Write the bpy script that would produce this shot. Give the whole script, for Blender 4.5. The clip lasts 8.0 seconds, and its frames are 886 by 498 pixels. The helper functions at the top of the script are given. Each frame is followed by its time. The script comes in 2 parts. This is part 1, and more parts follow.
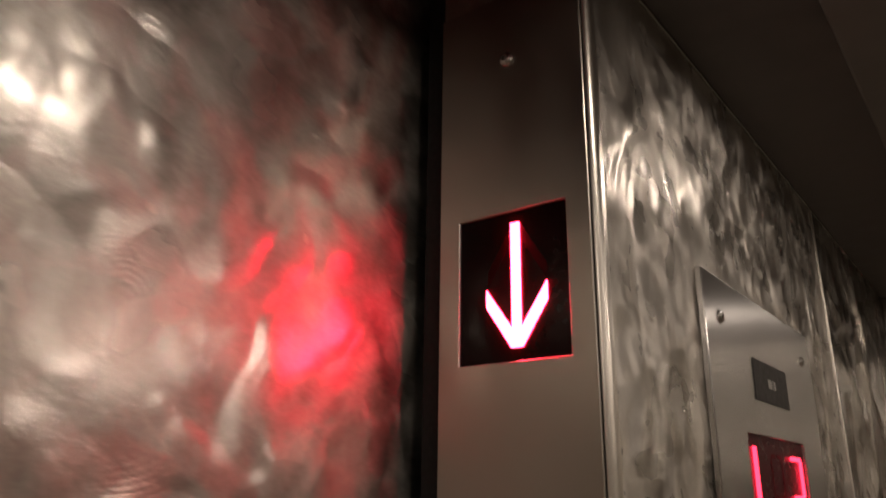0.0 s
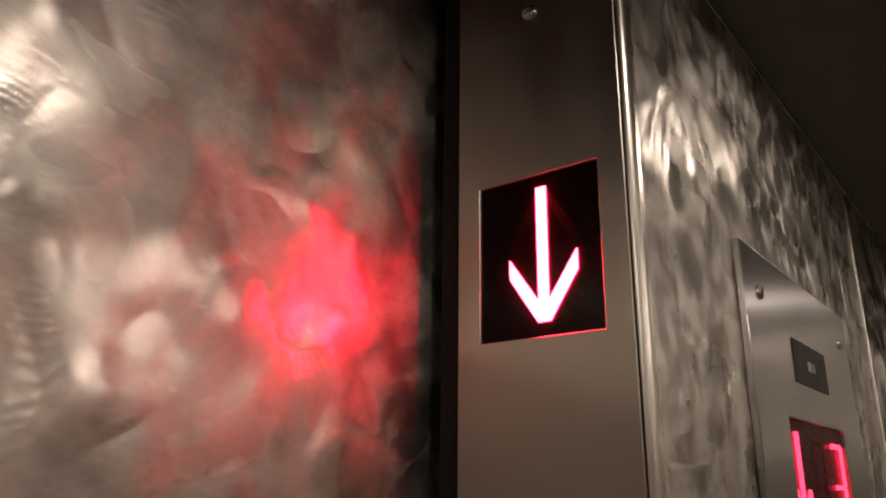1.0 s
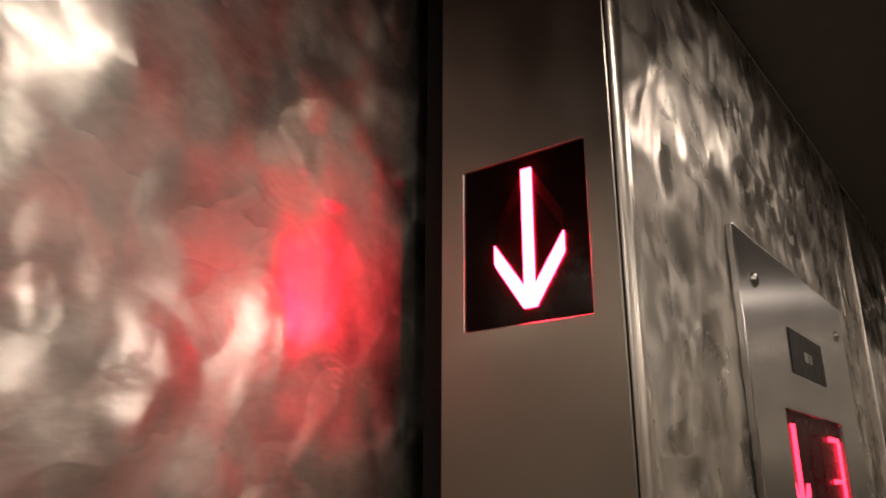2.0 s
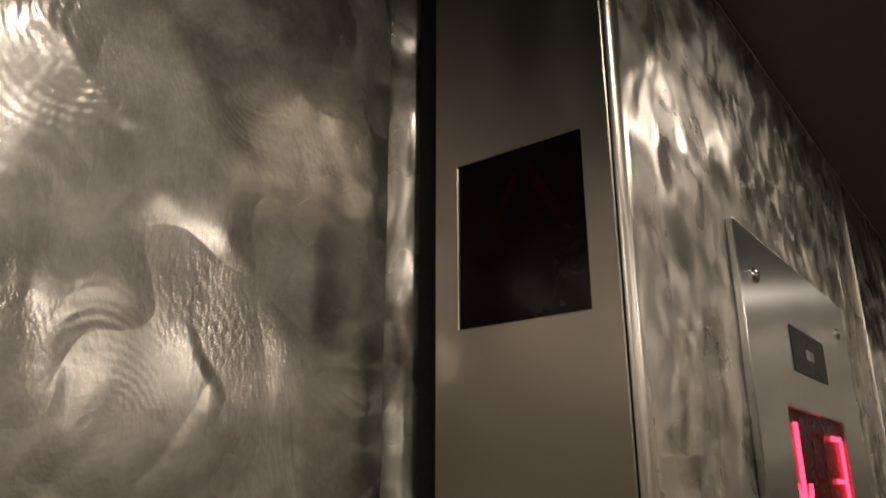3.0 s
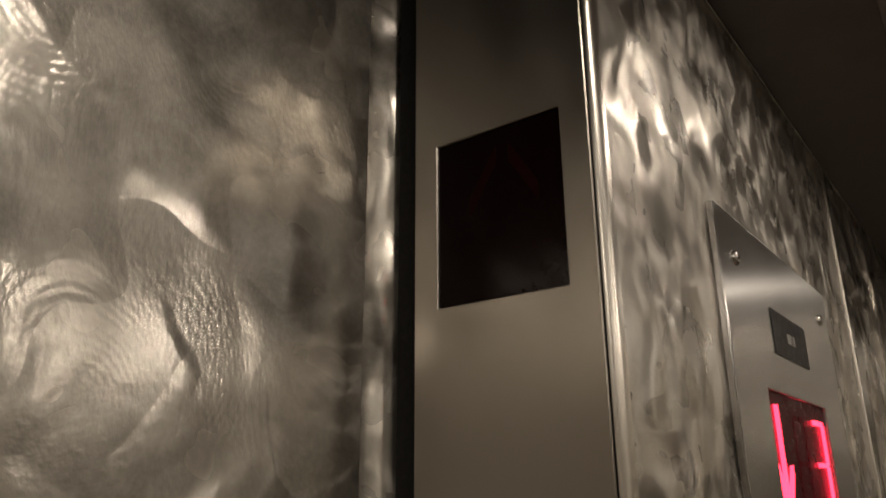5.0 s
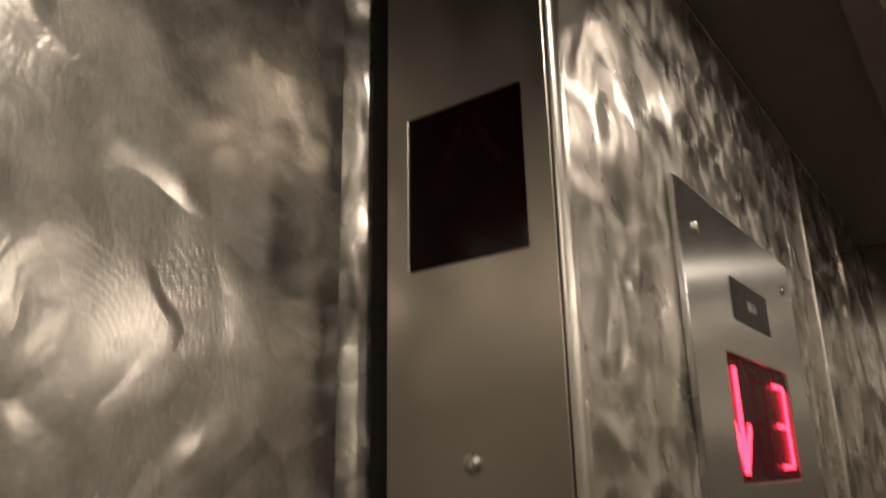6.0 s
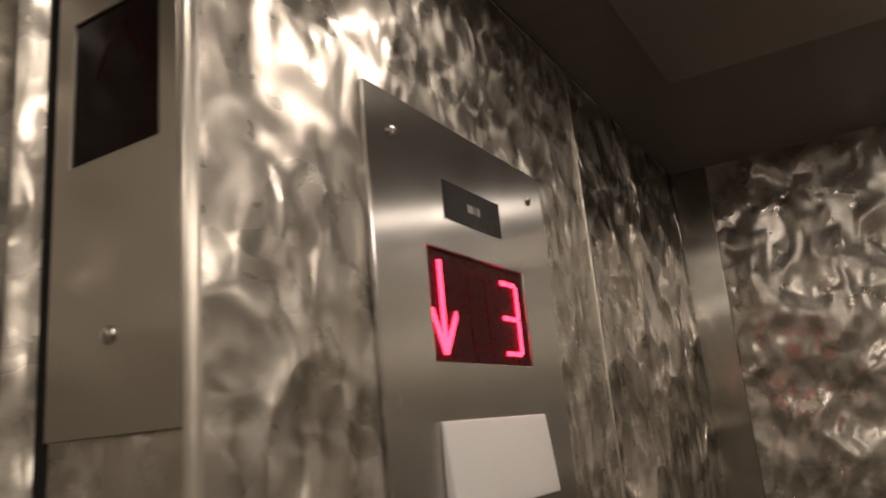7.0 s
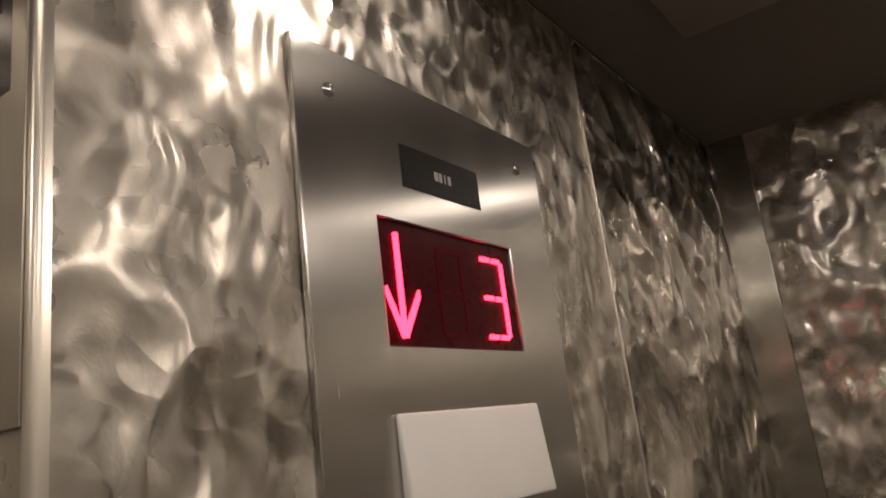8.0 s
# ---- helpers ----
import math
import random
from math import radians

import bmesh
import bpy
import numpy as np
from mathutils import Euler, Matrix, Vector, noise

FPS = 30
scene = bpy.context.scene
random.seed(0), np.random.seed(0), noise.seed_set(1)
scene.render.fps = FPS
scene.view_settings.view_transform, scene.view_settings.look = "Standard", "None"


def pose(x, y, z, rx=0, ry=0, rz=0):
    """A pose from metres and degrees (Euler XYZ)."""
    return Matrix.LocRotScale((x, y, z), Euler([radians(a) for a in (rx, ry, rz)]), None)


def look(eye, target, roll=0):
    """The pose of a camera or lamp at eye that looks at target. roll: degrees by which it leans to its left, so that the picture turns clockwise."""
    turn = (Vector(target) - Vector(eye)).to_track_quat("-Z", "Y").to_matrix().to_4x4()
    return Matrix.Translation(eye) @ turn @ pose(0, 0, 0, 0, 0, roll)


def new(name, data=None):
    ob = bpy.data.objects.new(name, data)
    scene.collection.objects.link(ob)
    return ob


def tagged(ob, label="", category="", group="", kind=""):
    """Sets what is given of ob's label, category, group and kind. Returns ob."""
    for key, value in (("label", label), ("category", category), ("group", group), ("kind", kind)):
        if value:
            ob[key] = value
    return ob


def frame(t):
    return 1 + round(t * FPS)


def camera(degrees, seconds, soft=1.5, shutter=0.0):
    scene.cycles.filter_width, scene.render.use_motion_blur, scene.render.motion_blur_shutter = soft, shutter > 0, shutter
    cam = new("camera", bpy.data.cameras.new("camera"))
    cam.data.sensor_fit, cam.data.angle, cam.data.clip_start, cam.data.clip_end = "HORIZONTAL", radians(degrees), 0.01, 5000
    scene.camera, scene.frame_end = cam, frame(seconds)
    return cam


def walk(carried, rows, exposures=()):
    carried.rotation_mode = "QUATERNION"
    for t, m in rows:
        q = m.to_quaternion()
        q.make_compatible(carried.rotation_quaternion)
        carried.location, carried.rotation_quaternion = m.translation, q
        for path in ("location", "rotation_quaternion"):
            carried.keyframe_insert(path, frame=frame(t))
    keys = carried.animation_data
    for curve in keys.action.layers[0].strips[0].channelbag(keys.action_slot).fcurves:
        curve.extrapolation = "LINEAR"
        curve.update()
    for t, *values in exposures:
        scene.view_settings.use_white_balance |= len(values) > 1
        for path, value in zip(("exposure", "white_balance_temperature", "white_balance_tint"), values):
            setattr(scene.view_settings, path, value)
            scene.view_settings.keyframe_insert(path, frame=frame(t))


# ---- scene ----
cam = camera(62.2, 8.0, soft=1.8, shutter=0.5)
EXPOSURES = [(0.0, -0.1, 6500, 15), (2.2, -0.1, 6500, 15), (3.3, 0.03, 6250, 7), (4.7, 0.03, 6350, 9),
             (6.0, 0.2, 6500, 11), (6.5, 0.28, 6500, 12), (8.0, 0.38, 6500, 13)]
PATH = [
    (0, (0.01, 0.005, 1.799), (-1.158, 1.503, 2.423), 0.7),
    (0.2, (0.005, 0.011, 1.794), (-1.155, 1.52, 2.408), 0.4),
    (0.5, (0.0, 0.023, 1.798), (-1.187, 1.521, 2.387), 0.2),
    (1, (-0.014, 0.029, 1.796), (-1.208, 1.513, 2.405), 0.7),
    (1.5, (-0.019, 0.037, 1.793), (-1.206, 1.524, 2.41), 0.9),
    (2, (-0.019, 0.046, 1.792), (-1.203, 1.535, 2.41), 0.2),
    (3.5, (-0.025, 0.057, 1.792), (-1.202, 1.548, 2.417), -0.1),
    (4, (-0.024, 0.059, 1.789), (-1.198, 1.55, 2.42), -0.2),
    (4.5, (-0.022, 0.061, 1.787), (-1.19, 1.56, 2.409), -0.1),
    (4.7, (-0.023, 0.062, 1.783), (-1.187, 1.565, 2.404), -0.2),
    (5.8, (-0.01, 0.056, 1.783), (-1.158, 1.573, 2.399), -1.0),
    (6, (-0.005, 0.054, 1.767), (-1.145, 1.587, 2.36), -1.2),
    (6.2, (0.009, 0.049, 1.746), (-1.096, 1.617, 2.315), -2.0),
    (6.5, (0.057, 0.051, 1.732), (-0.96, 1.701, 2.225), -3.0),
    (6.8, (0.083, 0.086, 1.721), (-0.855, 1.785, 2.203), -4.7),
    (7, (0.11, 0.108, 1.717), (-0.852, 1.796, 2.191), -5.3),
    (7.2, (0.123, 0.142, 1.717), (-0.882, 1.801, 2.203), -5.7),
    (7.5, (0.137, 0.174, 1.713), (-0.93, 1.792, 2.207), -6.3),
    (8, (0.13, 0.194, 1.706), (-0.967, 1.792, 2.2), -7.1),
]
walk(cam, [(t, look(eye, target, roll)) for t, eye, target, roll in PATH], EXPOSURES)

# ---- world and light ----
CEIL = 2.105                     # height of the ceiling
WALL = -0.139                    # face of the front wall
DOOR_TOP = 2.24                  # height of the doorway's recess
world = bpy.data.worlds.new("world")
world.use_nodes = True
world.node_tree.nodes["Background"].inputs["Color"].default_value = (0.12, 0.115, 0.11, 1)
scene.world = world

# lamps at x 0.80 or y -0.40 are added fill, unseen; others follow glare
LAMPS = [(0.02, 0.20, 0.30), (0.02, 0.62, 0.30), (0.16, 0.20, 0.08), (0.15, 0.62, 0.045), (0.26, 1.20, 0.32),
         (0.02, -0.40, 1.5), (0.80, 0.20, 2.1), (0.80, 0.74, 3.2), (0.80, -0.40, 2.2)]
for lx, ly, watts in LAMPS:
    data = bpy.data.lights.new("downlight_glow", "AREA")
    data.shape, data.size, data.energy, data.color = "DISK", 0.055, watts, (1.0, 0.86, 0.71)
    lamp = new("downlight_glow", data)
    lamp.matrix_world = pose(lx, ly, CEIL - 0.016)


# ---- materials ----
def material(name, base, metallic=0.0, roughness=0.5, **more):
    m = bpy.data.materials.new(name)
    m.use_nodes = True
    p = m.node_tree.nodes["Principled BSDF"]
    p.inputs["Base Color"].default_value = (*base, 1)
    p.inputs["Metallic"].default_value = metallic
    p.inputs["Roughness"].default_value = roughness
    for key, value in more.items():
        p.inputs[key.replace("_", " ")].default_value = value
    return m


def node(m, kind, **sets):
    n = m.node_tree.nodes.new(kind)
    for key, value in sets.items():
        if key[0].isupper():
            n.inputs[key.replace("_", " ")].default_value = value
        else:
            setattr(n, key, value)
    return n


def link(m, a, b):
    m.node_tree.links.new(a, b)


def calc(m, op, a, b):
    n = m.node_tree.nodes.new("ShaderNodeMath")
    n.operation = op
    for slot, v in zip(n.inputs, (a, b)):
        if isinstance(v, (int, float)):
            slot.default_value = v
        else:
            link(m, v, slot)
    return n.outputs[0]


def ramp(m, value, lo, hi, a, b):
    n = node(m, "ShaderNodeMapRange", From_Min=lo, From_Max=hi, To_Min=a, To_Max=b)
    link(m, value, n.inputs["Value"])
    return n.outputs["Result"]


def coords(m, scale=(1, 1, 1)):
    c = node(m, "ShaderNodeTexCoord")
    p = node(m, "ShaderNodeMapping")
    p.inputs["Scale"].default_value = scale
    link(m, c.outputs["Object"], p.inputs["Vector"])
    return p.outputs["Vector"]


def noise_of(m, vec, scale, detail=2.0, rough=0.5, distort=0.0, kind="FBM"):
    n = node(m, "ShaderNodeTexNoise", noise_type=kind, normalize=True, Scale=scale, Detail=detail, Roughness=rough, Distortion=distort)
    link(m, vec, n.inputs["Vector"])
    return n.outputs["Fac"]


def stretched(m, vec, scale, turn):
    n = node(m, "ShaderNodeMapping")
    n.inputs["Scale"].default_value = scale
    n.inputs["Rotation"].default_value = turn
    link(m, vec, n.inputs["Vector"])
    return n.outputs[0]


def disc_marks(m, vec, scale, feature="SMOOTH_F1"):
    """Overlapping marks of a grinding disc: the distance from each mark's middle, and the way the scratches run round it."""
    v = node(m, "ShaderNodeTexVoronoi", feature=feature, Scale=scale, Randomness=1.0)
    if feature == "SMOOTH_F1":
        v.inputs["Smoothness"].default_value = 0.3
    link(m, vec, v.inputs["Vector"])
    arm = node(m, "ShaderNodeVectorMath", operation="SUBTRACT")
    link(m, vec, arm.inputs[0])
    link(m, v.outputs["Position"], arm.inputs[1])
    across = node(m, "ShaderNodeVectorMath", operation="CROSS_PRODUCT")
    link(m, arm.outputs[0], across.inputs[0])
    link(m, node(m, "ShaderNodeNewGeometry").outputs["True Normal"], across.inputs[1])
    return v.outputs["Distance"], across.outputs[0]


def swirled_steel(name, base, rough, offset, size, dent, disc, stroke, sand, crescent=0.0, chatter=0.0, dull_share=0.25, dull_rough=0.5, aniso=0.6, grain=0.18, bite=(0.35, 0.65, 0.35, 1.5), tall=(1.0, 1.0, 0.7)):
    """Stainless sheet ground by hand in overlapping swirls. size is a swirl's width in metres; dent, disc, stroke, sand, crescent and chatter are slopes."""
    m = material(name, base, 1.0, rough)
    p = m.node_tree.nodes["Principled BSDF"]
    here = node(m, "ShaderNodeVectorMath", operation="ADD")
    link(m, coords(m), here.inputs[0])
    here.inputs[1].default_value = offset
    vec = here.outputs[0]
    # bend the space so that strokes curve
    wobble = node(m, "ShaderNodeTexNoise", Scale=0.5 / size, Detail=1.5)
    link(m, vec, wobble.inputs["Vector"])
    pull = node(m, "ShaderNodeVectorMath", operation="MULTIPLY_ADD")
    link(m, wobble.outputs["Color"], pull.inputs[0])
    pull.inputs[1].default_value = (1.3 * size, 1.3 * size, 1.3 * size)
    link(m, vec, pull.inputs[2])
    bent = pull.outputs[0]
    s = 1.0 / size
    first, way_1 = disc_marks(m, stretched(m, bent, tall, (0.5, 0.2, 0.0)), s * 0.62)
    second, way_2 = disc_marks(m, stretched(m, bent, tall, (-0.6, 0.3, 0.4)), s * 1.15)
    h = calc(m, "MULTIPLY", noise_of(m, vec, 0.42 * s, 1.0), dent / (0.21 * s))
    h = calc(m, "ADD", h, calc(m, "MULTIPLY", calc(m, "POWER", first, 2.0), disc / (0.62 * s)))
    h = calc(m, "ADD", h, calc(m, "MULTIPLY", calc(m, "POWER", second, 2.0), 0.7 * disc / (1.15 * s)))
    # short curved strokes, deep in some places and shallow in others
    lines = noise_of(m, stretched(m, bent, (1.0, 1.0, 0.35), (0.7, 0.3, 0.0)), 1.7 * s, 1.0, 0.5)
    deep = ramp(m, noise_of(m, vec, 0.75 * s, 1.0), *bite)
    h = calc(m, "ADD", h, calc(m, "MULTIPLY", calc(m, "MULTIPLY", lines, deep), stroke / (0.85 * s)))
    h = calc(m, "ADD", h, calc(m, "MULTIPLY", noise_of(m, stretched(m, bent, (1.0, 1.0, 0.5), (-0.5, 0.2, 0.0)), 420.0, 2.0, 0.6), sand / 210.0))
    if crescent:
        # raised crescents where the disc's rim bit: a slow rise and a short fall, in some of the marks
        rim, way_3 = disc_marks(m, vec, 0.55 * s, "F1")
        rise = ramp(m, rim, 0.12, 0.42, 0.0, 1.0)
        fall = ramp(m, rim, 0.43, 0.58, 1.0, 0.0)
        rise.node.interpolation_type = fall.node.interpolation_type = "SMOOTHSTEP"
        some = ramp(m, noise_of(m, vec, 0.8 * s, 1.0), 0.54, 0.64, 0.0, 1.0)
        some.node.interpolation_type = "SMOOTHSTEP"
        h = calc(m, "ADD", h, calc(m, "MULTIPLY", calc(m, "MULTIPLY", calc(m, "MULTIPLY", rise, fall), some), crescent * 0.26 / (0.55 * s)))
    if chatter:
        # ripples that the disc leaves in its path
        wave = calc(m, "SINE", calc(m, "MULTIPLY", first, 2 * math.pi / 0.0026 / (0.62 * s)), 0.0)
        where = ramp(m, noise_of(m, vec, 0.7 * s, 1.0), 0.52, 0.66, 0.0, 1.0)
        h = calc(m, "ADD", h, calc(m, "MULTIPLY", calc(m, "MULTIPLY", wave, where), chatter * 0.0026 / (2 * math.pi)))
    bump = node(m, "ShaderNodeBump", Strength=1.0, Distance=1.0)
    link(m, h, bump.inputs["Height"])
    link(m, bump.outputs["Normal"], p.inputs["Normal"])
    patches = noise_of(m, bent, 0.8 * s, 3.0, 0.55)
    link(m, ramp(m, patches, 0.3, 0.7, rough * 0.7, rough * 1.4), p.inputs["Roughness"])
    mix = node(m, "ShaderNodeMix", data_type="RGBA")
    mix.inputs["A"].default_value = (*[0.80 * c for c in base], 1)
    mix.inputs["B"].default_value = (*[1.18 * c for c in base], 1)
    # cloudy patches with a fine mottle over them
    mottle = ramp(m, noise_of(m, bent, 300.0, 2.0, 0.6), 0.3, 0.7, 0.0, 1.0)
    link(m, calc(m, "ADD", calc(m, "MULTIPLY", patches, 1.0 - grain), calc(m, "MULTIPLY", mottle, grain)), mix.inputs["Factor"])
    link(m, mix.outputs["Result"], p.inputs["Base Color"])
    link(m, way_1, p.inputs["Tangent"])
    p.inputs["Anisotropic"].default_value = aniso
    # a duller lobe from the fine sanding beside the sharper one
    dull = node(m, "ShaderNodeBsdfAnisotropic", Roughness=dull_rough, Anisotropy=0.7 * aniso)
    link(m, mix.outputs["Result"], dull.inputs["Color"])
    link(m, bump.outputs["Normal"], dull.inputs["Normal"])
    link(m, way_2, dull.inputs["Tangent"])
    both = node(m, "ShaderNodeMixShader")
    link(m, ramp(m, noise_of(m, vec, 0.9 * s, 6.0, 0.65), 0.35, 0.65, dull_share * 0.5, dull_share * 1.5), both.inputs[0])
    link(m, p.outputs[0], both.inputs[1])
    link(m, dull.outputs[0], both.inputs[2])
    link(m, both.outputs[0], m.node_tree.nodes["Material Output"].inputs["Surface"])
    return m


def brushed_steel(name, base, rough, aniso=0.75, smudge=0.08):
    """Flat stainless with a straight upright grain and faint smudges."""
    m = material(name, base, 1.0, rough)
    p = m.node_tree.nodes["Principled BSDF"]
    grain = noise_of(m, coords(m, (900.0, 900.0, 4.0)), 1.0, 2.0)
    smear = noise_of(m, coords(m, (20.0, 20.0, 12.0)), 1.0, 3.0)
    bump = node(m, "ShaderNodeBump", Strength=1.0, Distance=1.0)
    link(m, calc(m, "ADD", calc(m, "MULTIPLY", grain, 0.0000015), calc(m, "MULTIPLY", smear, 0.00004)), bump.inputs["Height"])
    link(m, bump.outputs["Normal"], p.inputs["Normal"])
    link(m, calc(m, "ADD", ramp(m, smear, 0.3, 0.7, rough - smudge, rough + smudge), calc(m, "MULTIPLY", grain, 0.015)), p.inputs["Roughness"])
    tangent = node(m, "ShaderNodeTangent", direction_type="UV_MAP", uv_map="UVMap")
    link(m, tangent.outputs[0], p.inputs["Tangent"])
    p.inputs["Anisotropic"].default_value = aniso
    return m


def worn(name, base, rough, scale=60.0, depth=0.0001, metallic=0.0, spread=0.25):
    """A plain surface with slight mottling and relief."""
    m = material(name, base, metallic, rough)
    p = m.node_tree.nodes["Principled BSDF"]
    n = noise_of(m, coords(m), scale, 4.0)
    mix = node(m, "ShaderNodeMix", data_type="RGBA")
    mix.inputs["A"].default_value = (*[(1 - spread) * c for c in base], 1)
    mix.inputs["B"].default_value = (*[min(1, (1 + spread) * c) for c in base], 1)
    link(m, n, mix.inputs["Factor"])
    link(m, mix.outputs["Result"], p.inputs["Base Color"])
    bump = node(m, "ShaderNodeBump", Strength=1.0, Distance=1.0)
    link(m, calc(m, "MULTIPLY", n, depth), bump.inputs["Height"])
    link(m, bump.outputs["Normal"], p.inputs["Normal"])
    link(m, ramp(m, n, 0.3, 0.7, rough - 0.06, rough + 0.06), p.inputs["Roughness"])
    return m


def glowing(name, color, strength):
    m = material(name, (0.3, 0.01, 0.02), 0.0, 0.5)
    p = m.node_tree.nodes["Principled BSDF"]
    p.inputs["Emission Color"].default_value = (*color, 1)
    p.inputs["Emission Strength"].default_value = strength
    return m


STEEL = (0.56, 0.53, 0.48)
M_WALL = swirled_steel("swirled_wall_steel", STEEL, 0.28, (3.1, 1.7, 0.4), 0.037, 0.075, 0.075, 0.075, 0.025, 0.0, 0.0, 0.42, 0.52, 0.55)
M_CORNER = swirled_steel("swirled_corner_steel", STEEL, 0.11, (1.1, 6.7, 3.4), 0.066, 0.12, 0.18, 0.03, 0.015, 0.06, 0.0, 0.30, 0.5, 0.6, tall=(1.0, 1.0, 1.1))
M_SIDE = swirled_steel("swirled_side_steel", STEEL, 0.18, (7.3, 2.9, 1.4), 0.046, 0.07, 0.11, 0.05, 0.015, 0.04, 0.0, 0.38, 0.5, 0.6)
M_DOOR = swirled_steel("swirled_door_steel", STEEL, 0.22, (2.4, 4.6, 6.5), 0.047, 0.019, 0.006, 0.022, 0.034, 0.034, 0.06, 0.60, 0.62, 0.3, 0.45, (0.46, 0.66, 0.2, 2.2))
M_LIP = swirled_steel("door_edge_steel", (0.72, 0.685, 0.62), 0.26, (5.4, 0.6, 2.5), 0.030, 0.10, 0.05, 0.05, 0.02, 0.0, 0.0, 0.45, 0.6, 0.3)
M_PLATE = brushed_steel("satin_plate_steel", (0.46, 0.43, 0.38), 0.36, 0.35)
M_COP = brushed_steel("brushed_panel_steel", (0.53, 0.515, 0.495), 0.25, 0.90, 0.015)
M_TRIM = brushed_steel("bright_trim_steel", (0.70, 0.665, 0.60), 0.34, 0.2, 0.06)
M_STILE = brushed_steel("stile_steel", (0.50, 0.48, 0.44), 0.20, 1.0, 0.02)
M_SCREW = worn("screw_steel", (0.62, 0.60, 0.57), 0.2, 900.0, 0.00001, 1.0)
M_BLACK = worn("black_rubber", (0.004, 0.0037, 0.0035), 0.85, 300.0)
M_CEIL = worn("ceiling_laminate", (0.13, 0.115, 0.105), 0.36, 40.0, 0.0002)
M_ISLAND = brushed_steel("ceiling_panel_steel", (0.36, 0.33, 0.31), 0.42, 0.3)
M_FLOOR = worn("stone_floor", (0.30, 0.265, 0.235), 0.5, 25.0, 0.0005)
M_PLAIN = worn("plain_hall_wall", (0.10, 0.09, 0.08), 0.7, 10.0)
M_WHITE = worn("white_plastic", (0.90, 0.89, 0.88), 0.45, 25.0, 0.00005, 0.0, 0.04)
M_WHITE.node_tree.nodes["Principled BSDF"].inputs["Subsurface Weight"].default_value = 0.6
M_WHITE.node_tree.nodes["Principled BSDF"].inputs["Subsurface Radius"].default_value = (1.0, 0.9, 0.8)
M_WHITE.node_tree.nodes["Principled BSDF"].inputs["Subsurface Scale"].default_value = 0.012
M_LENS = worn("dark_red_lens", (0.0065, 0.0012, 0.0013), 0.14, 200.0, 0.000004, 0.0, 0.1)
M_WINDOW = worn("display_window", (0.05, 0.0004, 0.004), 0.3, 200.0, 0.000004, 0.0, 0.1)
M_NAME = worn("charcoal_nameplate", (0.014, 0.013, 0.0125), 0.4, 200.0, 0.00001)
M_PRINT = worn("pale_print", (0.36, 0.35, 0.33), 0.5, 400.0, 0.0)
M_NAME.node_tree.nodes["Principled BSDF"].inputs["Specular IOR Level"].default_value = 0.2
M_LENS.node_tree.nodes["Principled BSDF"].inputs["Specular IOR Level"].default_value = 0.1
M_WINDOW.node_tree.nodes["Principled BSDF"].inputs["Specular IOR Level"].default_value = 0.06
M_GHOST = worn("unlit_segment", (0.095, 0.001, 0.007), 0.5, 300.0, 0.0)
M_BARB = worn("unlit_barb", (0.014, 0.001, 0.0015), 0.5, 300.0, 0.0)
for m in (M_GHOST, M_BARB):
    m.node_tree.nodes["Principled BSDF"].inputs["Specular IOR Level"].default_value = 0.06
M_LIT = glowing("red_lit_arrow", (1.0, 0.016, 0.040), 74.0)
M_LED = glowing("red_lit_segment", (1.0, 0.022, 0.050), 7.0)
M_DIFFUSER = worn("lamp_diffuser", (0.85, 0.83, 0.8), 0.4, 100.0, 0.0)


# ---- mesh helpers ----
def add_box(bm, x0, x1, y0, y1, z0, z1, bevel=0.0, segments=2):
    made = bmesh.ops.create_cube(bm, size=1.0)["verts"]
    for v in made:
        v.co = Vector(((x0 + x1) / 2 + v.co.x * (x1 - x0), (y0 + y1) / 2 + v.co.y * (y1 - y0), (z0 + z1) / 2 + v.co.z * (z1 - z0)))
    if bevel:
        edges = list({e for v in made for e in v.link_edges})
        bmesh.ops.bevel(bm, geom=edges, offset=bevel, segments=segments, profile=0.5, affect="EDGES")
    return bm


def box(*args, **kw):
    return add_box(bmesh.new(), *args, **kw)


def prism(points, lo, hi, lift):
    """A flat outline in (u, v), given depth from lo to hi; lift(u, v, d) lays it into space."""
    bm = bmesh.new()
    a = [bm.verts.new(lift(u, v, lo)) for u, v in points]
    b = [bm.verts.new(lift(u, v, hi)) for u, v in points]
    bm.faces.new(a), bm.faces.new(b[::-1])
    for i in range(len(points)):
        j = (i + 1) % len(points)
        bm.faces.new((a[j], a[i], b[i], b[j]))
    bmesh.ops.recalc_face_normals(bm, faces=bm.faces)
    return bm


def lathe(profile, axis_map, steps=28):
    """A turned shape from (radius, height) pairs."""
    bm = bmesh.new()
    rings = []
    for r, h in profile:
        if r < 1e-6:
            rings.append([bm.verts.new(axis_map(0, 0, h))])
        else:
            rings.append([bm.verts.new(axis_map(r * math.cos(2 * math.pi * k / steps), r * math.sin(2 * math.pi * k / steps), h)) for k in range(steps)])
    for a, b in zip(rings, rings[1:]):
        for k in range(steps):
            n = (k + 1) % steps
            if len(a) == 1:
                bm.faces.new((a[0], b[k], b[n]))
            elif len(b) == 1:
                bm.faces.new((a[k], b[0], a[n]))
            else:
                bm.faces.new((a[k], b[k], b[n], a[n]))
    bmesh.ops.recalc_face_normals(bm, faces=bm.faces)
    return bm


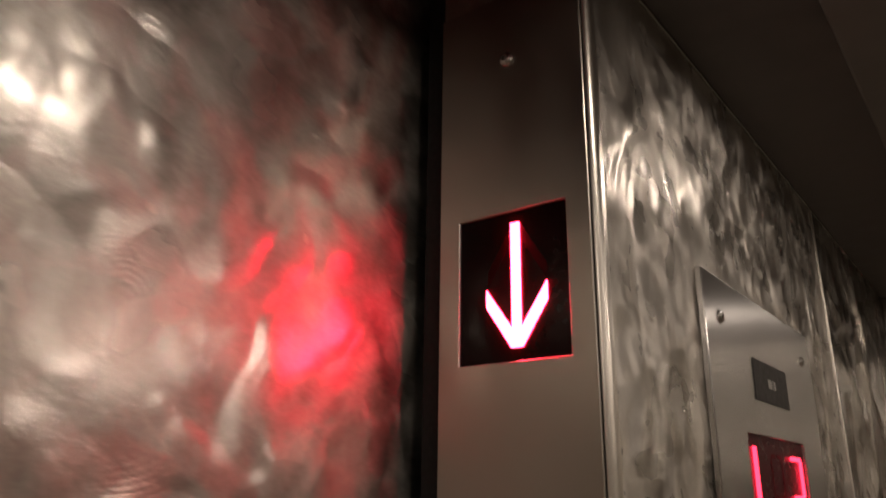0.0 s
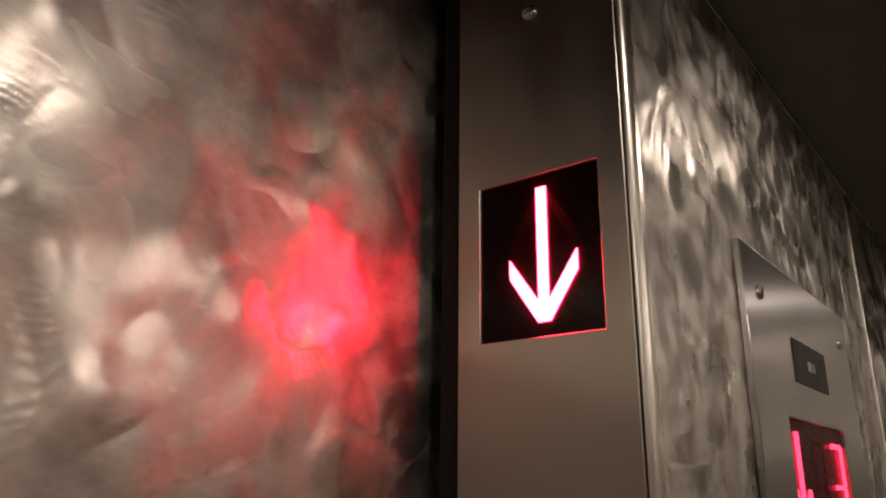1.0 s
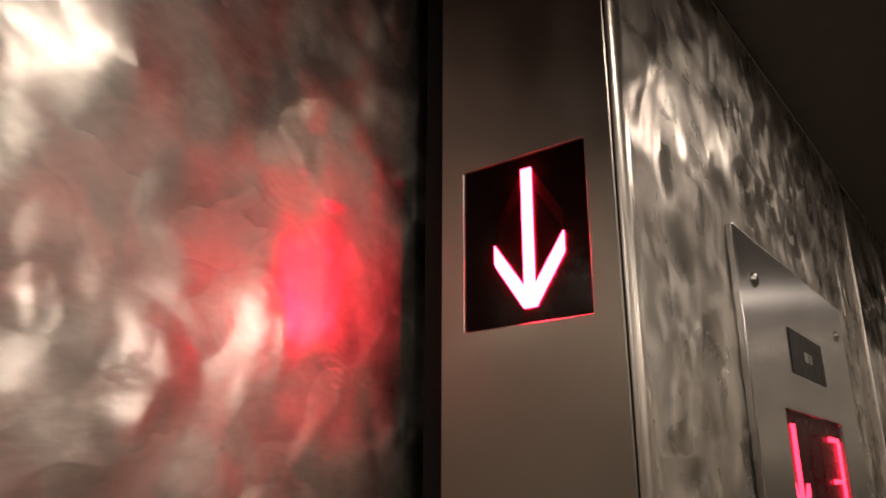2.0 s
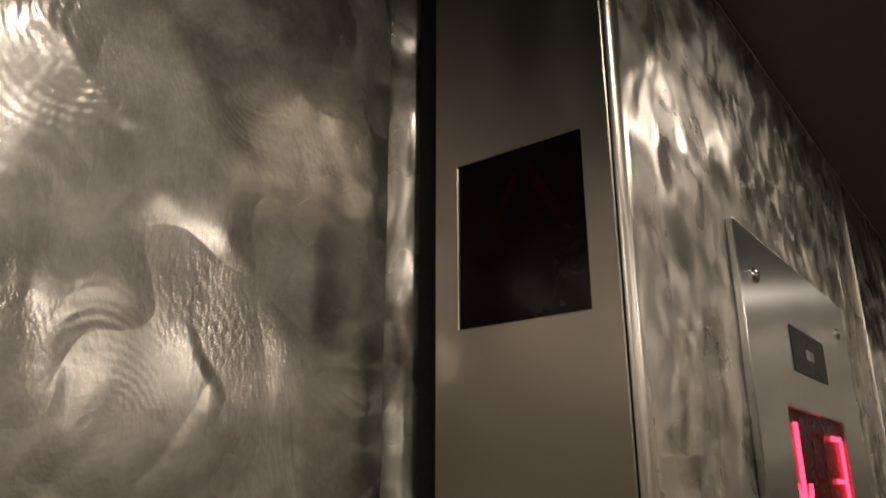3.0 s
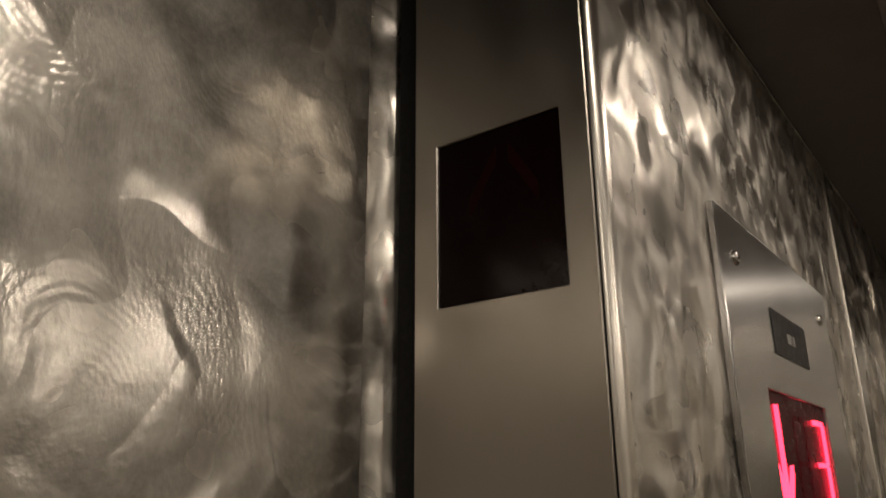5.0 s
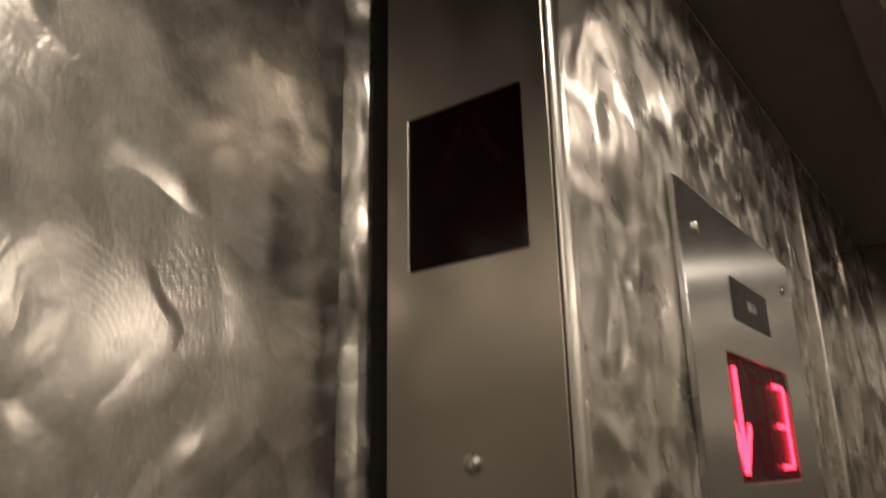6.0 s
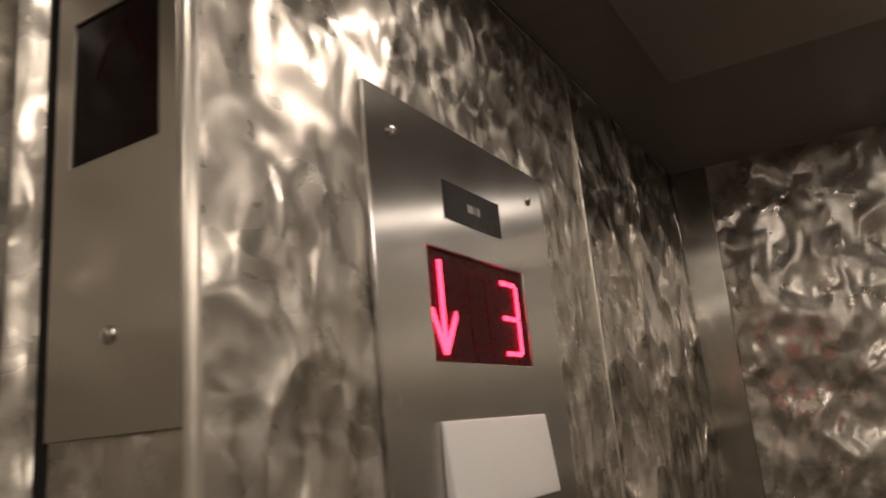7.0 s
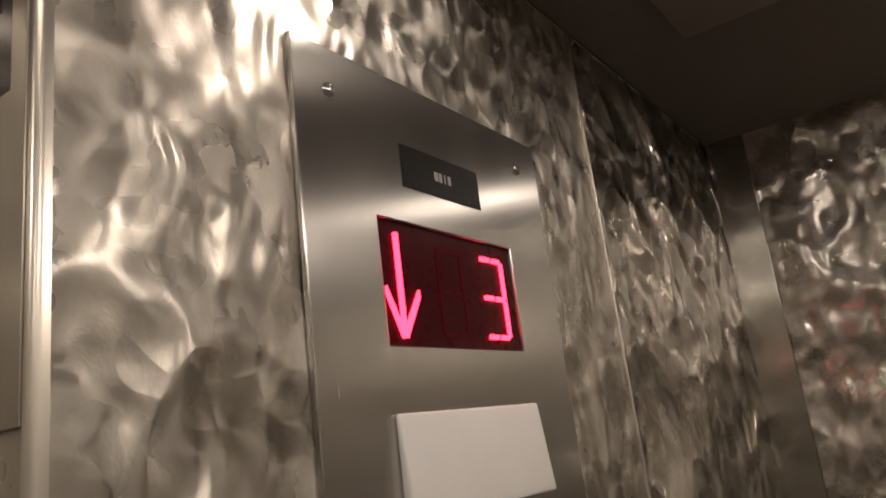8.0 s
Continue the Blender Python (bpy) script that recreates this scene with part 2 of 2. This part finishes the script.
def finish(name, bm, mat, smooth=False):
    """A mesh object whose UVs run level (u) and upright (v) on every face, in metres."""
    bm.normal_update()
    uv = bm.loops.layers.uv.new("UVMap")
    for f in bm.faces:
        f.smooth = smooth
        n = f.normal
        for lp in f.loops:
            c = lp.vert.co
            if abs(n.x) >= abs(n.y) and abs(n.x) >= abs(n.z):
                lp[uv].uv = (c.y, c.z)
            elif abs(n.y) >= abs(n.z):
                lp[uv].uv = (c.x, c.z)
            else:
                lp[uv].uv = (c.x, c.y)
    me = bpy.data.meshes.new(name)
    bm.to_mesh(me), bm.free()
    if smooth:
        me.set_sharp_from_angle(angle=radians(40))
    me.materials.append(mat)
    return new(name, me)


def part(name, bm, mat, parent, label="", smooth=False):
    ob = finish(name, bm, mat, smooth)
    ob.parent = parent
    if label:
        tagged(ob, label)
    return ob


def thing(name, label, category, group="", at=(0, 0, 0)):
    ob = new(name)
    ob.empty_display_size = 0.02
    ob.matrix_world = pose(*at)
    return tagged(ob, label, category, group)


def structure(name, bm, mat, label, category, smooth=False):
    return tagged(finish(name, bm, mat, smooth), label, category, kind="structure")


# ---- the car: floor, walls, ceiling ----
BACK, NEAR, FAR, SEAM = 1.30, -1.05, 1.36, 0.863
JAMB = 0.322                     # face of the door jamb, seen from the doorway
structure("floor", box(-0.45, BACK, NEAR, FAR, -0.05, 0.0), M_FLOOR, "worn grey stone floor of the lift car", "floor")
structure("ceiling", box(-0.142, BACK + 0.05, NEAR - 0.05, FAR + 0.05, CEIL, DOOR_TOP + 0.05), M_CEIL, "dim grey laminate ceiling of the lift car", "ceiling")

structure("door_header", box(-0.48, -0.143, NEAR - 0.05, FAR + 0.05, DOOR_TOP, DOOR_TOP + 0.05), M_PLAIN, "plain dark soffit over the doorway", "door header")
structure("wall_shaft", box(-0.48, WALL, FAR + 0.001, FAR + 0.03, 0, DOOR_TOP), M_PLAIN, "plain dark wall behind the front panel", "wall")

wall_front = tagged(new("wall_front"), "front wall of swirl-ground stainless steel beside the door", "wall", kind="structure")
part("panel", box(WALL - 0.03, WALL, 0.3275, SEAM - 0.0015, 0, CEIL, bevel=0.0008), M_WALL, wall_front)
part("panel", box(WALL - 0.03, WALL, SEAM + 0.0015, FAR, 0, CEIL, bevel=0.0008), M_CORNER, wall_front)
part("seam_strip", box(WALL - 0.02, WALL + 0.0022, SEAM - 0.0014, SEAM + 0.0014, 0, CEIL - 0.004, bevel=0.0012, segments=3), M_TRIM, wall_front, "thin bright steel seam strip")

wall_side = tagged(new("wall_side"), "side wall of swirl-ground stainless steel with a smooth corner stile", "wall", kind="structure")
part("panel", box(-0.0820, BACK, FAR, FAR + 0.03, 0, CEIL), M_SIDE, wall_side)
part("stile", box(WALL, -0.0825, FAR - 0.004, FAR + 0.03, 0, CEIL, bevel=0.0008), M_STILE, wall_side, "smooth brushed steel corner stile")

# added strip that stands in for the highlight on the wall's top edge
structure("top_edge_glint", box(WALL + 0.0001, WALL + 0.0022, 0.3275, FAR - 0.005, CEIL - 0.0036, CEIL - 0.0003, bevel=0.0006), M_STILE, "thin steel strip added as the highlight along the wall's top edge", "trim")
structure("wall_back", box(BACK, BACK + 0.03, NEAR, FAR, 0, CEIL), M_SIDE, "back wall of swirl-ground stainless steel", "wall")
structure("wall_far_side", box(-0.48, BACK, NEAR - 0.03, NEAR, 0, DOOR_TOP), M_SIDE, "side wall of swirl-ground stainless steel", "wall")
structure("wall_front_return", box(WALL - 0.11, WALL - 0.004, NEAR, -0.62, 0, CEIL), M_WALL, "front return of swirl-ground stainless steel", "wall")
structure("wall_landing", box(-0.48, -0.45, NEAR, FAR, 0, DOOR_TOP), M_PLAIN, "plain dark wall beyond the doorway", "wall")

structure("door_jamb", box(-0.2375, WALL - 0.0041, JAMB, JAMB + 0.03, 0, DOOR_TOP), M_WALL, "door jamb of swirl-ground stainless steel", "door jamb")


def corner_bead():
    bm = bmesh.new()
    steps = 10
    prof = [(WALL - 0.0040, JAMB + 0.001)]
    for k in range(steps + 1):
        a = math.pi * 1.5 + (math.pi / 2) * k / steps
        prof.append((WALL - 0.0024 + 0.0040 * math.cos(a), JAMB + 0.0025 + 0.0048 * math.sin(a)))
    prof += [(WALL + 0.0016, JAMB + 0.0054), (WALL - 0.0040, JAMB + 0.0054)]
    lo = [bm.verts.new((x, y, 0)) for x, y in prof]
    hi = [bm.verts.new((x, y, CEIL)) for x, y in prof]
    bm.faces.new(lo), bm.faces.new(hi[::-1])
    for i in range(len(prof)):
        j = (i + 1) % len(prof)
        bm.faces.new((lo[j], lo[i], hi[i], hi[j]))
    bmesh.ops.recalc_face_normals(bm, faces=bm.faces)
    return bm


structure("corner_trim", corner_bead(), M_TRIM, "bright rounded steel bead on the jamb corner", "trim", True)
structure("door_seal", box(-0.2515, -0.2380, JAMB + 0.001, JAMB + 0.03, 0, DOOR_TOP, bevel=0.001), M_BLACK, "black rubber seal between jamb and sliding door", "seal")

# ---- ceiling fittings ----
island = thing("ceiling_panel", "grey steel panel hung under the dark ceiling", "ceiling panel")
part("sheet", box(-0.045, 0.95, -0.75, 0.965, CEIL - 0.010, CEIL - 0.0005, bevel=0.002), M_ISLAND, island)


def downlight(x, y):
    t = thing("downlight", "round recessed ceiling downlight with a steel ring, out of view, set for glare or fill", "ceiling light", "downlights in the ceiling", (x, y, CEIL - 0.010))
    part("ring", lathe([(0.031, 0.0), (0.031, -0.004), (0.036, -0.0045), (0.041, -0.002), (0.041, 0.0)], lambda a, b, h: (a, b, h)), M_TRIM, t, smooth=True)
    part("lens", lathe([(0.0, -0.0022), (0.030, -0.0022), (0.030, 0.0)], lambda a, b, h: (a, b, h)), M_DIFFUSER, t)
    return t


# a fitting for every lamp, the added fill lamps too
for lx, ly, watts in LAMPS:
    downlight(lx, ly)

# ---- sliding door ----
DOOR_FACE, DOOR_EDGE = -0.2625, 0.331
door = thing("sliding_door", "sliding lift door of swirl-ground stainless steel", "door")


def upright(prof, z0, z1):
    """A profile in plan, drawn up from z0 to z1."""
    bm = bmesh.new()
    lo = [bm.verts.new((x, y, z0)) for x, y in prof]
    hi = [bm.verts.new((x, y, z1)) for x, y in prof]
    bm.faces.new(lo), bm.faces.new(hi[::-1])
    for i in range(len(prof)):
        j = (i + 1) % len(prof)
        bm.faces.new((lo[j], lo[i], hi[i], hi[j]))
    bmesh.ops.recalc_face_normals(bm, faces=bm.faces)
    return bm


LIP = 0.3115                     # where the flat face turns into the folded lip
LEAF = [(DOOR_FACE - 0.035, -0.600), (DOOR_FACE - 0.003, -0.600), (DOOR_FACE, -0.597), (DOOR_FACE, LIP - 0.0002), (DOOR_FACE - 0.035, LIP - 0.0002)]
FOLD = [(DOOR_FACE + 0.0082 * (k / 12) ** 1.3, LIP + (DOOR_EDGE - 0.0015 - LIP) * k / 12) for k in range(13)]
FOLD += [(DOOR_FACE + 0.0079, DOOR_EDGE - 0.0004), (DOOR_FACE + 0.007, DOOR_EDGE), (DOOR_FACE - 0.035, DOOR_EDGE), (DOOR_FACE - 0.035, LIP)]
part("leaf", upright(LEAF, 0.008, DOOR_TOP - 0.006), M_DOOR, door)
part("folded_lip", upright(FOLD, 0.008, DOOR_TOP - 0.006), M_LIP, door, "bright folded steel edge of the door", smooth=True)


# ---- arrow lantern on the jamb ----
def screw(parent, at, facing):
    """A button-head screw with a socket and a centre pin; facing maps (a, b, h) to the surface's space."""
    x, y, z = at
    lay = lambda a, b, h: Vector(at) + Vector(facing(a, b, h))
    s = part("screw", lathe([(0.0046, 0.0), (0.0045, 0.0008), (0.0039, 0.0017), (0.0030, 0.0023), (0.0019, 0.0026), (0.0017, 0.0024), (0.0016, 0.0008), (0.0006, 0.0008), (0.0006, 0.0019), (0.0, 0.0020)], lay, 24), M_SCREW, parent, "button-head security screw", smooth=True)
    return s


PLATE_Y = JAMB - 0.0028          # outer face of the lantern's plate
L_X0, L_X1, L_Z0, L_Z1 = -0.2232, -0.1560, 1.8615, 1.9425
lantern = thing("direction_lantern", "satin steel lantern plate with a red down arrow behind dark glass", "lift lantern")


def holed_plate(x0, x1, z0, z1, hx0, hx1, hz0, hz1, y0, y1):
    """A plate with a square opening, made of four strips that share their corners."""
    bm = bmesh.new()
    out, ins = [(x0, z0), (x1, z0), (x1, z1), (x0, z1)], [(hx0, hz0), (hx1, hz0), (hx1, hz1), (hx0, hz1)]
    def ring(pts, y):
        return [bm.verts.new((x, y, z)) for x, z in pts]
    of, inf, ob_, ib = ring(out, y0), ring(ins, y0), ring(out, y1), ring(ins, y1)
    for i in range(4):
        j = (i + 1) % 4
        bm.faces.new((of[i], of[j], inf[j], inf[i]))
        bm.faces.new((ob_[j], ob_[i], ib[i], ib[j]))
        bm.faces.new((of[j], of[i], ob_[i], ob_[j]))
        bm.faces.new((inf[i], inf[j], ib[j], ib[i]))
    bmesh.ops.recalc_face_normals(bm, faces=bm.faces)
    edges = [e for e in bm.edges if len(e.link_faces) == 2 and e.calc_face_angle(0) > 1.0]
    bmesh.ops.bevel(bm, geom=edges, offset=0.0005, segments=1, profile=0.5, affect="EDGES")
    return bm


part("plate", holed_plate(-0.2372, -0.1424, 1.727, 2.082, L_X0, L_X1, L_Z0, L_Z1, PLATE_Y, JAMB - 0.0002), M_PLATE, lantern)
part("lens", box(L_X0 + 0.0002, L_X1 - 0.0002, PLATE_Y + 0.0016, JAMB - 0.0004, L_Z0 + 0.0002, L_Z1 - 0.0002), M_LENS, lantern, "dark red glass lens")
face_y = lambda a, b, h: (a, -h, b)
screw(lantern, (-0.189, PLATE_Y, 1.772), face_y)
screw(lantern, (-0.190, PLATE_Y, 2.037), face_y)


def lantern_lift(u, v, d):
    return Vector((L_X0 + u * (L_X1 - L_X0), PLATE_Y + 0.0016 - d, L_Z0 + v * (L_Z1 - L_Z0)))


for sgn in (-1, 1):
    part("unlit_barb", prism([(0.54 + sgn * 0.05, 0.90), (0.54 + sgn * 0.05, 0.79), (0.54 + sgn * 0.27, 0.50), (0.54 + sgn * 0.27, 0.61)], -0.0002, 0.0001, lantern_lift), M_BARB, lantern)
arrow = part("lit_arrow", prism([(0.500, 0.085), (0.580, 0.085), (0.580, 0.915), (0.500, 0.915)], 0.0003, 0.0016, lantern_lift), M_LIT, lantern, "glowing red-white down arrow")
for sgn in (-1, 1):
    part("barb", prism([(0.54 + sgn * 0.048, 0.085), (0.54 + sgn * 0.048, 0.215), (0.54 + sgn * 0.275, 0.485), (0.54 + sgn * 0.275, 0.365)], 0.0003, 0.0016, lantern_lift), M_LIT, arrow)

# ---- car operating panel ----
COP_X = -0.1345                  # face of the operating panel
C_Y0, C_Y1, C_Z1 = 0.4550, 0.7305, 1.936
D_Y0, D_Y1, D_Z0, D_Z1 = 0.5155, 0.6680, 1.7600, 1.8370
panel = thing("operating_panel", "brushed steel lift operating panel with a red floor display", "control panel")


def cop_plate():
    bm = bmesh.new()
    out = [(C_Y0, 0.95), (C_Y1, 0.95), (C_Y1, C_Z1), (C_Y0, C_Z1)]
    ins = [(D_Y0, D_Z0), (D_Y1, D_Z0), (D_Y1, D_Z1), (D_Y0, D_Z1)]
    rings = [[bm.verts.new((x, y, z)) for y, z in pts] for pts, x in ((out, COP_X), (ins, COP_X), (out, WALL), (ins, WALL))]
    of, inf, ob_, ib = rings
    for i in range(4):
        j = (i + 1) % 4
        bm.faces.new((of[i], of[j], inf[j], inf[i]))
        bm.faces.new((ob_[j], ob_[i], ib[i], ib[j]))
        bm.faces.new((of[j], of[i], ob_[i], ob_[j]))
        bm.faces.new((inf[i], inf[j], ib[j], ib[i]))
    bmesh.ops.recalc_face_normals(bm, faces=bm.faces)
    edges = [e for e in bm.edges if len(e.link_faces) == 2 and e.calc_face_angle(0) > 1.0]
    bmesh.ops.bevel(bm, geom=edges, offset=0.0009, segments=2, profile=0.5, affect="EDGES")
    return bm


part("faceplate", cop_plate(), M_COP, panel)
face_x = lambda a, b, h: (h, a, b)
screw(panel, (COP_X, 0.4830, 1.9080), face_x)
screw(panel, (COP_X, 0.6965, 1.9080), face_x)

name_plate = part("nameplate", prism([(0.544, 1.8615), (0.633, 1.8615), (0.633, 1.8905), (0.544, 1.8905)], 0.0, 0.0011, lambda u, v, d: Vector((COP_X + d - 0.0003, u, v))), M_NAME, panel, "charcoal nameplate with a small pale mark")
for k, w in enumerate((0.0042, 0.0036, 0.0013, 0.0034)):
    y0 = 0.5785 + k * 0.0052 + (0.0011 if k == 2 else 0)
    part("mark", box(COP_X + 0.0007, COP_X + 0.0010, y0, y0 + w, 1.8725, 1.8790), M_PRINT, name_plate)

display = part("display", box(COP_X - 0.0042, COP_X - 0.0026, D_Y0 + 0.0002, D_Y1 - 0.0002, D_Z0 + 0.0002, D_Z1 - 0.0002), M_WINDOW, panel, "dark red display window showing a down arrow and 3")


def display_lift(u, v, d):
    return Vector((COP_X - 0.0026 + d, D_Y0 + u * (D_Y1 - D_Y0), D_Z0 + v * (D_Z1 - D_Z0)))


def segment(u0, v0, u1, v1, mat=None, d=0.0022):
    return part("segment", prism([(u0, v0), (u1, v0), (u1, v1), (u0, v1)], 0.0002, d, display_lift), mat or M_LED, display)


segment(0.097, 0.06, 0.118, 0.90)
for sgn, tip in ((-1, 0.020), (1, 0.222)):
    c = 0.1075 + sgn * 0.013
    part("segment", prism([(c, 0.06), (c, 0.155), (tip, 0.455), (tip, 0.385)], 0.0002, 0.0022, display_lift), M_LED, display)


def digit(u0, u1, mat, right_only):
    d = 0.0022 if right_only else 0.0004
    rows_v = (0.115, 0.475, 0.840)
    mid = (u0 + u1) / 2
    for v in rows_v:
        # two dashes a bar
        segment(u0 + 0.004, v - 0.02, mid - 0.014, v + 0.02, mat, d)
        segment(mid + 0.014, v - 0.02, u1 - 0.010, v + 0.02, mat, d)
    for a, b in zip(rows_v, rows_v[1:]):
        segment(u1 - 0.007, a + 0.005, u1 + 0.010, b - 0.012, mat, d)
        if not right_only:
            segment(u0 - 0.010, a + 0.005, u0 + 0.001, b - 0.012, mat, d)


digit(0.72, 0.895, M_LED, True)
digit(0.385, 0.56, M_GHOST, False)

# ---- white box on the panel ----


def wedge_box():
    """A shallow wedge: flush along one side, leaning out towards the other and towards its lower edge."""
    bm = box(COP_X + 0.0002, COP_X + 0.0118, 0.5125, 0.6540, 1.6635, 1.7215)
    for v in bm.verts:
        if v.co.x > COP_X + 0.005:
            v.co.x = COP_X + (0.0035 if v.co.y < 0.6 else 0.0118) + (0.0055 if v.co.z < 1.69 else 0.0)
    bmesh.ops.bevel(bm, geom=list(bm.edges), offset=0.0016, segments=3, profile=0.5, affect="EDGES")
    return bm


cover = tagged(finish("cover_box", wedge_box(), M_WHITE, True), "white plastic box fixed on the steel operating panel", "box")


# ---- what moves ----
def motions():
    shut = [(0.0, 0.455), (0.5, 0.367), (1.0, 0.279), (1.5, 0.190), (2.0, 0.098), (2.3, 0.048), (2.6, 0.014), (2.9, 0.0), (3.3, 0.0), (8.0, 0.0)]
    walk(door, [(t, pose(0, y, 0)) for t, y in shut])
    # the lit arrow draws back behind its dark lens as the door shuts
    walk(arrow, [(t, pose(0, y, 0)) for t, y in ((0.0, 0.0), (2.8, 0.0), (2.9, 0.0025), (8.0, 0.0025))])


motions()
